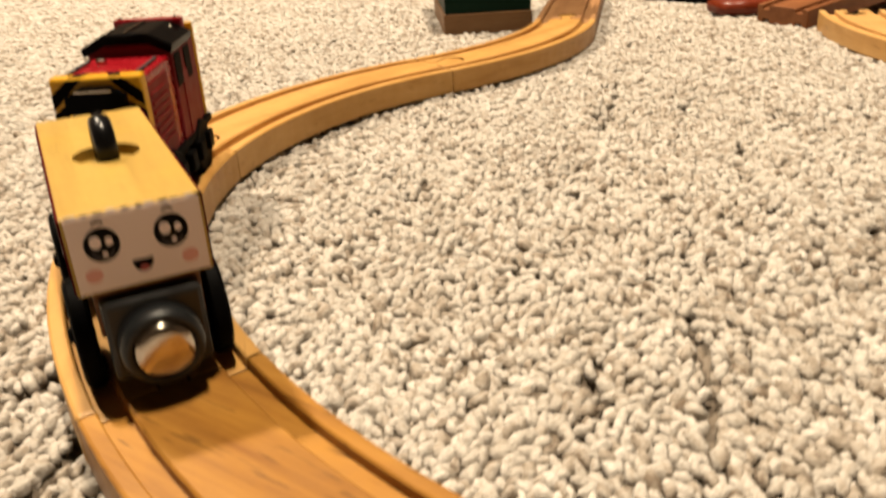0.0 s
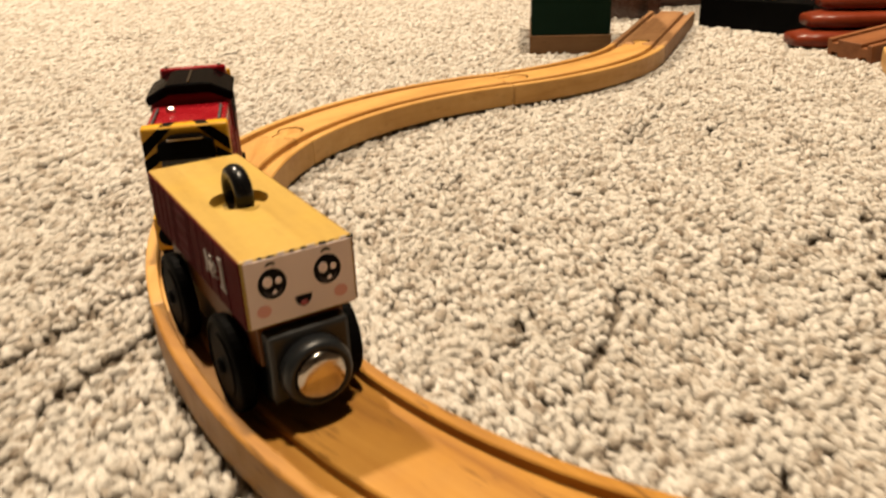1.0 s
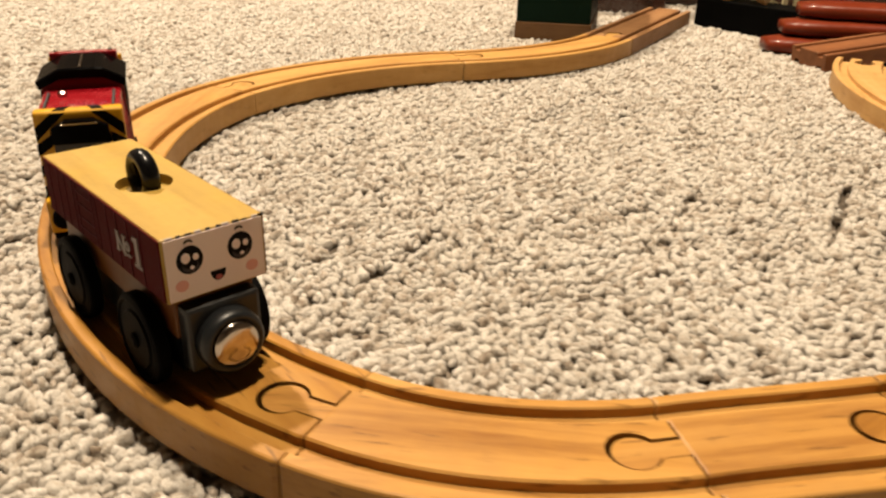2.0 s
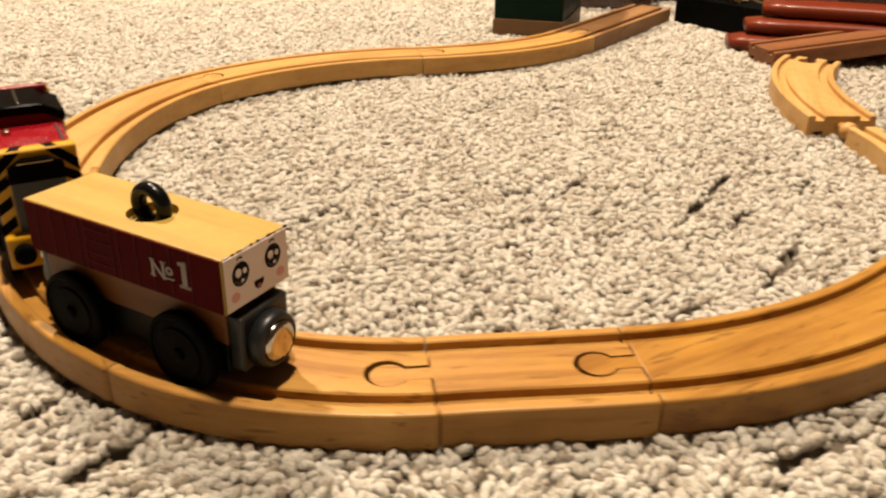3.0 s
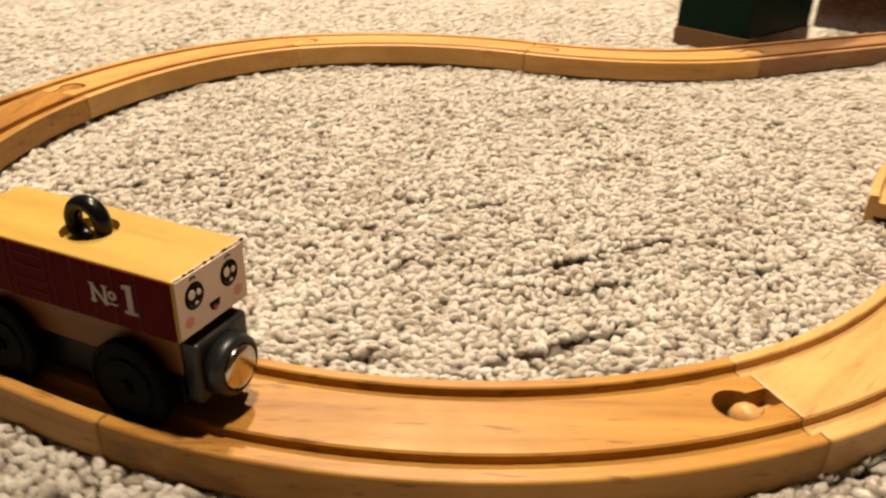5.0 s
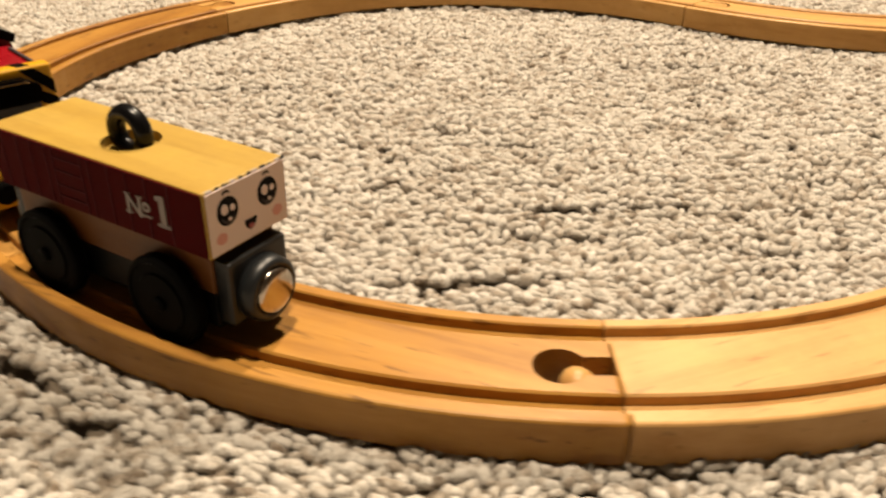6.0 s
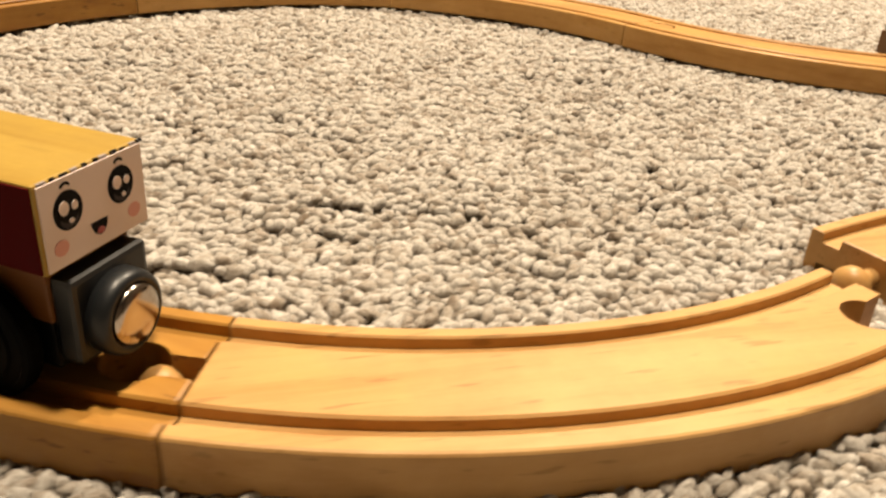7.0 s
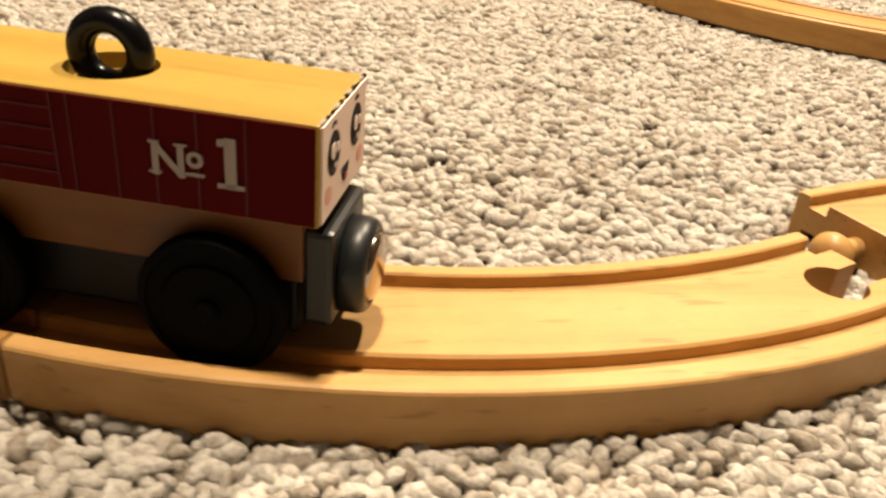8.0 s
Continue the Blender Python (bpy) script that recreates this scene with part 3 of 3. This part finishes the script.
    part("underframe", box_bm(length - 0.010, 0.0200, 0.0120, 0.0008, (mx, 0, 0.0123)), "dark_grey", car, "grey plastic underframe")
    for name, x, sg in (("front_buffer", front - 0.0012, 1), ("rear_buffer", front - length + 0.0012, -1)):
        plate = part(name, box_bm(0.0058, 0.0215, 0.0190, 0.0012, (x, 0, 0.0187)), "grey", car, "grey plastic buffer plate")
        cup = [(0.0, 0.0092), (0.0034, 0.0091), (0.0047, 0.0087), (0.0053, 0.0079), (0.0053, 0.0070), (0.0046, 0.0067)]
        part("magnet_cup", moved(lathe_bm([(sg * (a + 0.0025), r) for a, r in cup], 36, "X"), pose(x, 0, 0.0170)), "grey", plate, smooth=True)
        mag = [(0.0038, 0.0065), (0.0053, 0.0065), (0.0060, 0.0061), (0.0065, 0.0045), (0.0068, 0.0025), (0.0069, 0.0008)]
        part("magnet", moved(lathe_bm([(sg * (a + 0.0025), r) for a, r in mag], 36, "X"), pose(x, 0, 0.0170)), "steel", plate, "polished steel magnet", smooth=True)
    # hoisting ring
    bm = bmesh.new()
    R, r, nu, nv = 0.0055, 0.0023, 36, 14
    vs = [[bm.verts.new(((R + r * math.cos(v)) * math.cos(u), r * 1.15 * math.sin(v), (R + r * math.cos(v)) * math.sin(u))) for v in [2 * math.pi * j / nv for j in range(nv)]] for u in [2 * math.pi * i / nu for i in range(nu)]]
    for i in range(nu):
        for j in range(nv):
            bm.faces.new((vs[i][j], vs[(i + 1) % nu][j], vs[(i + 1) % nu][(j + 1) % nv], vs[i][(j + 1) % nv]))
    bmesh.ops.recalc_face_normals(bm, faces=bm.faces)
    part("ring", moved(bm, pose(mx + 0.0008, 0, z1 + 0.0023)), "gloss_black", car, "glossy black ring in a round recess", smooth=True)
    wheels = []
    for x in (AXLES / 2, -AXLES / 2):
        for sg in (1, -1):
            w = part("wheel", wheel_bm(WHEEL_R, 0.0047), "black", car, smooth=False)
            w.matrix_basis = pose(x, sg * 0.0150, WHEEL_R)
            hub = part("hub", lathe_bm([(-sg * 0.0001, 0.0022), (sg * 0.0030, 0.0022), (sg * 0.0036, 0.0014)], 16, "Y"), "black", w)
            wheels.append((w, x, sg * 0.0150, WHEEL_R))
    tagged(car, "maroon printed wooden boxcar with a smiling end and black wheels", "toy train car")
    return car, wheels


LOCO_BASE, LOCO_R = 0.0400, 0.0112


def loco():
    """A red enamelled shunting engine with a striped front, coupled behind the boxcar."""
    car = empty("toy_locomotive")
    front, length, hw = 0.0360, 0.0760, 0.0150
    # bonnet
    z0, z1 = 0.0180, 0.0522
    bonnet = part("bonnet", box_bm(0.0360, hw * 2 - 0.002, z1 - z0, 0.0016, (front - 0.0195, 0, (z0 + z1) / 2), 3), "red", car, "glossy red bonnet with rivets")
    for y in (-0.0115, 0.0115):
        for x in (0.0065, 0.0165, 0.0275):
            part("rivet", moved(lathe_bm([(0, 0.0009), (0.0006, 0.0008), (0.0010, 0.0004)], 10, "Z"), pose(front - x, y, z1 - 0.0001)), "steel", bonnet, smooth=True)
        part("handrail", moved(lathe_bm([(-0.0115, 0.0005), (0.0115, 0.0005)], 8, "X"), pose(front - 0.0170, y, z1 + 0.0007)), "pale_grey", bonnet)
    part("filler_cap", moved(lathe_bm([(0, 0.0018), (0.0016, 0.0018), (0.0021, 0.0012)], 14, "Z"), pose(front - 0.026, -0.0065, z1 - 0.0002)), "steel", bonnet)
    for sg in (1, -1):
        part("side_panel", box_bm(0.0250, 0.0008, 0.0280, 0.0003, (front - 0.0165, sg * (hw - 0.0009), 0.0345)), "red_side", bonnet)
        for k in range(7):
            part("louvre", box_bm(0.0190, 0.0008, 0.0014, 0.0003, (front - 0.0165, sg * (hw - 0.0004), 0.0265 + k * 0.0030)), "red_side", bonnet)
    # cab, taller, with a black arched roof
    cz = 0.0562
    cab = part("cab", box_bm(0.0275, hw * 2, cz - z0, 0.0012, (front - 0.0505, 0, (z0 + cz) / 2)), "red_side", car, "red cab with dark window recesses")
    for sg in (1, -1):
        for x in (0.0425, 0.0560):
            part("window", box_bm(0.0085, 0.0006, 0.0120, 0.0002, (front - x, sg * (hw + 0.0001), cz - 0.0105)), "black", cab)
        part("door", box_bm(0.0080, 0.0006, 0.0250, 0.0002, (front - 0.0495, sg * (hw + 0.0001), 0.0315)), "red_side", cab)
    bm = bmesh.new()
    rows = []
    for x in (front - 0.0350, front - 0.0358, front - 0.0640, front - 0.0650):
        row = []
        lift = 0.0 if x in (front - 0.0350, front - 0.0650) else 0.0006
        for i in range(13):
            a = -1 + 2 * i / 12
            row.append(bm.verts.new((x, a * (hw + 0.0012), cz - 0.001 + 0.0046 * min(1.0, 1.9 * (1 - abs(a))) + lift)))
        for i in range(12, -1, -1):
            a = -1 + 2 * i / 12
            row.append(bm.verts.new((x, a * (hw + 0.0004), cz - 0.0035 + 0.0040 * min(1.0, 1.9 * (1 - abs(a))))))
        rows.append(row)
    for p, q in zip(rows, rows[1:]):
        for i in range(26):
            bm.faces.new((p[i], p[(i + 1) % 26], q[(i + 1) % 26], q[i]))
    bm.faces.new(rows[0])
    bm.faces.new(rows[-1])
    bmesh.ops.recalc_face_normals(bm, faces=bm.faces)
    roof = part("roof", bm, "roof_black", car, "glossy black cab roof with sloping sides")
    part("roof_seam", box_bm(0.0240, 0.0009, 0.0008, 0.0003, (front - 0.0490, 0, cz + 0.0045)), "steel", roof)
    part("roof_stripe", box_bm(0.0040, hw * 1.75, 0.0060, 0.0008, (front - 0.0665, 0, cz + 0.0016)), "red", roof)
    for y in (-0.0105, 0.0105):
        part("roof_rivet", moved(lathe_bm([(0, 0.0009), (0.0006, 0.0008), (0.0010, 0.0004)], 10, "Z"), pose(front - 0.0660, y, cz + 0.0045)), "steel", roof, smooth=True)
    part("rear_bonnet", box_bm(0.0090, hw * 2 - 0.002, 0.036, 0.0014, (front - 0.0690, 0, 0.036)), "red_side", car)
    part("rear_plate", box_bm(0.0020, hw * 2 - 0.0010, 0.0400, 0.0008, (front - 0.0742, 0, 0.0375)), "yellow", car)
    # striped front: a yellow frame with black chevrons round a grey panel
    fx = front
    nose = part("nose_frame", box_bm(0.0056, hw * 2 - 0.0004, z1 - z0 + 0.0016, 0.0014, (fx - 0.0019, 0, (z0 + z1) / 2 + 0.0006), 3), "yellow", car, "yellow nose with black chevron stripes")
    part("nose_panel", box_bm(0.0012, 0.0185, 0.0220, 0.0006, (fx + 0.0010, 0, 0.0330)), "pale_grey", nose, "plain grey panel")
    hood = disc_bm([(-0.0098, 0.0425), (0.0098, 0.0425), (0.0094, 0.0478), (0.0048, 0.0506), (-0.0048, 0.0506), (-0.0094, 0.0478)], 0.0040, lambda u, v, d: (fx + 0.0004 + d, u, v))
    part("nose_hood", hood, "roof_black", nose, "glossy black hood over the panel")
    part("hood_trim", box_bm(0.0010, 0.0120, 0.0007, 0.0002, (fx + 0.0042, 0, 0.0496)), "steel", nose)
    stripes = []
    for sg in (1, -1):
        for k in range(4):
            zc = 0.0445 - k * 0.0078
            y0, y1 = sg * 0.0098, sg * 0.0148
            pts = [(y0, zc - 0.0034), (y1, zc - 0.0066), (y1, zc - 0.0024), (y0, zc + 0.0008)]
            stripes.append(disc_bm(pts, 0.0002, lambda u, v, d: (fx + 0.0009 + d, u, v)))
        top = [(sg * 0.0042, z1 + 0.0006), (sg * 0.0090, z1 + 0.0006), (sg * 0.0146, 0.0480), (sg * 0.0146, 0.0432)]
        stripes.append(disc_bm(top, 0.0002, lambda u, v, d: (fx + 0.0009 + d, u, v)))
        over = [(sg * 0.0044, 0.0), (sg * 0.0084, 0.0), (sg * 0.0066, 0.0046), (sg * 0.0028, 0.0046)]
        stripes.append(disc_bm(over, 0.0002, lambda u, v, d: (fx + 0.0002 - v, u, z1 + 0.0013 + d)))
    part("stripes", merge(*stripes), "black", nose)
    # buffer beam with two black buffers
    beam = part("buffer_beam", box_bm(0.0075, hw * 2, 0.0125, 0.0010, (fx + 0.0020, 0, 0.0165)), "yellow", car)
    for y in (-0.0098, 0.0098):
        part("buffer", moved(lathe_bm([(0, 0.0038), (0.0030, 0.0038), (0.0036, 0.0030)], 20, "X"), pose(fx + 0.0055, y, 0.0165)), "black", beam)
    part("magnet", moved(lathe_bm([(0, 0.0050), (0.0050, 0.0050), (0.0056, 0.0044)], 24, "X"), pose(fx + 0.0050, 0, 0.0165)), "steel", beam)
    part("footplate", box_bm(length, hw * 2 + 0.0016, 0.0030, 0.0006, (front - length / 2, 0, 0.0185)), "black", car)
    part("bogie_frame", box_bm(length - 0.012, 0.0180, 0.0120, 0.001, (front - length / 2, 0, 0.0115)), "black", car)
    for sg in (1, -1):
        for x in (0.020, 0.034, 0.048, 0.062):
            part("spring_box", box_bm(0.0070, 0.0030, 0.0075, 0.0008, (front - x, sg * 0.0165, 0.0125)), "black", car)
    wheels = []
    for x in (LOCO_BASE / 2, -LOCO_BASE / 2):
        for sg in (1, -1):
            w = part("wheel", wheel_bm(LOCO_R, 0.0046), "black", car)
            w.matrix_basis = pose(x, sg * 0.0140, LOCO_R)
            wheels.append((w, x, sg * 0.0140, LOCO_R))
    tagged(car, "red toy diesel engine with black roof and yellow-striped nose", "toy train engine")
    return car, wheels


BOXCAR, BOXCAR_WHEELS = boxcar()
LOCO, LOCO_WHEELS = loco()


# ---------------------------------------------------------------- toys behind the loop
def tunnel_box():
    ob = empty("toy_house", pose(-0.166, 0.430, 0, 0, 0, 7))
    part("plinth", box_bm(0.070, 0.110, 0.0160, 0.0008, (0.035, 0.055, 0.0080)), "brown_base", ob, "dark brown wooden base")
    part("wall", box_bm(0.068, 0.108, 0.085, 0.0010, (0.035, 0.055, 0.0585)), "green", ob, "bottle-green painted walls")
    part("roof", box_bm(0.078, 0.118, 0.008, 0.0010, (0.035, 0.055, 0.105)), "brown_base", ob)
    tagged(ob, "bottle-green wooden toy house on a brown base", "toy house")


def red_stack():
    for k, (x, y, z, rz) in enumerate(((0.054, 0.450, 0.0, 6), (0.066, 0.462, 0.0142, 1), (0.078, 0.476, 0.0284, -4))):
        bm = bmesh.new()
        n, hw, th = 16, 0.019, 0.0140
        rows = []
        for i in range(n + 1):
            u = i / n
            px, py = 0.30 * u, 0.05 * (u - u * u) * 1.4
            hdg = math.atan2(0.07 * (1 - 2 * u), 0.30)
            nx, ny = -math.sin(hdg), math.cos(hdg)
            row = []
            shrink = 0.72 if i in (0, n) else 1.0
            for j in range(16):
                a = 2 * math.pi * j / 16
                c, s = math.cos(a), math.sin(a)
                lx = math.copysign(abs(c) ** 0.45, c) * hw * shrink
                lz = math.copysign(abs(s) ** 0.75, s) * th / 2 * shrink
                row.append(bm.verts.new((px + nx * lx, py + ny * lx, th / 2 + lz)))
            rows.append(row)
        for p, q in zip(rows, rows[1:]):
            for j in range(16):
                bm.faces.new((p[j], p[(j + 1) % 16], q[(j + 1) % 16], q[j]))
        bm.faces.new(rows[0])
        bm.faces.new(rows[-1])
        bmesh.ops.recalc_face_normals(bm, faces=bm.faces)
        ob = link_mesh("toy_roof_beam", bm, "rust_red", smooth=True)
        ob.matrix_basis = pose(x, y + 0.02, z, 0, 0, rz)
        tagged(ob, "brick-red stained curved wooden piece in a stack", "wooden toy", "stack of red pieces")


tunnel_box()
red_stack()
# a greyish track lying across, one end raised on the red stack
track_piece((np.array([-0.09, 0.0]), 0, TOP), (np.array([0.09, 0.0]), 0, TOP), "red_wood", "reddish brown straight track lying tilted against a stack", knob=None, m=pose(0.163, 0.466, 0.009, 0, -5.5, 34))


def scalloped_piece():
    """A pale wavy-edged wooden piece lying on the added black block and the red stack."""
    n, length, deep, thick = 40, 0.072, 0.036, 0.0085
    bm = bmesh.new()
    rows = []
    for i in range(n + 1):
        u = i / n
        x = length * u
        edge = 0.0032 * math.sin(u * 11.0 + 0.6)
        sag = 0.0034 * math.sin(u * 11.0 - 0.5)
        section = [(edge, 0.0016), (edge - 0.0006, thick * 0.5), (edge, thick - 0.0016), (edge + 0.0016, thick), (deep - 0.0016, thick), (deep, thick - 0.0016), (deep, 0.0), (edge + 0.0016, 0.0)]
        rows.append([bm.verts.new((x, y, z + sag)) for y, z in section])
    for p, q in zip(rows, rows[1:]):
        for k in range(8):
            bm.faces.new((p[k], p[(k + 1) % 8], q[(k + 1) % 8], q[k]))
    bm.faces.new(rows[0])
    bm.faces.new(rows[-1])
    bmesh.ops.recalc_face_normals(bm, faces=bm.faces)
    ob = link_mesh("scalloped_piece", bm, "maple", smooth=False)
    ob.matrix_basis = pose(-0.016, 0.582, 0.0310, 24, 0, -22)
    tagged(ob, "pale wooden toy piece with a wavy scalloped edge", "wooden toy")


scalloped_piece()


def lattice_tower():
    ob = empty("toy_crane_tower", pose(0.055, 0.640, 0, 0, 0, 20))
    w, h = 0.056, 0.130
    for x in (-w / 2, w / 2):
        for y in (0.0, 0.030):
            part("post", box_bm(0.0050, 0.0050, h, 0.0006, (x, y, h / 2)), "cream", ob)
    for k in range(4):
        z = 0.006 + k * 0.036
        for y in (0.0, 0.030):
            part("rail", box_bm(w, 0.0036, 0.0036, 0.0004, (0, y, z)), "cream", ob)
            if k < 3:
                for sg in (1, -1):
                    ang = math.degrees(math.atan2(0.036, w)) * sg
                    part("brace", moved(box_bm(math.hypot(w, 0.036) - 0.004, 0.0026, 0.0030, 0.0004), pose(0, y + 0.0012 * sg, z + 0.018, 0, ang, 0)), "cream", ob)
    tagged(ob, "cream plastic lattice tower of a toy crane", "toy tower")


lattice_tower()
ob = link_mesh("toy_tank", moved(lathe_bm([(0.0, 0.016), (0.002, 0.018), (0.060, 0.018), (0.070, 0.014), (0.076, 0.005)], 28, "Z"), pose(0, 0, 0)), "scarlet", smooth=True)
ob.matrix_basis = pose(0.122, 0.680, 0)
tagged(ob, "scarlet round toy tank beside a lattice tower", "toy tank")
shed = empty("toy_shed", pose(-0.085, 0.655, 0, 0, 0, 8))
part("wall", box_bm(0.100, 0.050, 0.080, 0.002, (-0.020, 0, 0.040)), "dark_brown", shed)
part("roof", moved(box_bm(0.110, 0.060, 0.006, 0.001), pose(-0.020, 0, 0.083, 4, 0, 0)), "dark_brown", shed)
# small orange turned piece standing in for a highlight on the shed front
part("knob", moved(lathe_bm([(0, 0.004), (0.006, 0.005), (0.010, 0.003)], 16, "Y"), pose(0.012, -0.036, 0.030)), "beech", shed)
tagged(shed, "dark brown glossy toy shed with an orange highlight spot", "toy shed")
ob = link_mesh("storage_box", box_bm(0.34, 0.22, 0.24, 0.006, (0, 0, 0.12)), "brown_wall")
ob.matrix_basis = pose(0.03, 0.850, 0, 0, 0, 14)
tagged(ob, "plain brown storage box behind the toys", "storage box")
# added block: blackens the shadowed gap under the scalloped piece and props it
ob = link_mesh("gap_fill_block", box_bm(0.110, 0.034, 0.0280, 0.0010, (0, 0, 0.0140)), "black")
ob.matrix_basis = pose(0.040, 0.568, 0, 0, 0, -31)
tagged(ob, "black block added to fill the shadowed gap under a pale wooden piece", "toy block")
ob = link_mesh("wooden_block", box_bm(0.050, 0.034, 0.040, 0.0008, (0.025, 0.017, 0.020)), "pine")
ob.matrix_basis = pose(0.187, 0.362, 0, 0, 0, -14)
tagged(ob, "ribbed pine building block standing on carpet", "toy block")


# ---------------------------------------------------------------- what moves
def motions():
    times = [k * 0.2 for k in range(41)]
    walk(BOXCAR, [(t, ride(travelled(t))) for t in times])
    walk(LOCO, [(t, ride(travelled(t) + 0.0185 - 0.0845 - 0.0290 - 0.0160, LOCO_BASE)) for t in times])
    for wheels in (BOXCAR_WHEELS, LOCO_WHEELS):
        for w, x, y, r in wheels:
            walk(w, [(t, pose(x, y, r, 0, math.degrees((travelled(t) - travelled(0)) / r), 0)) for t in times])


motions()
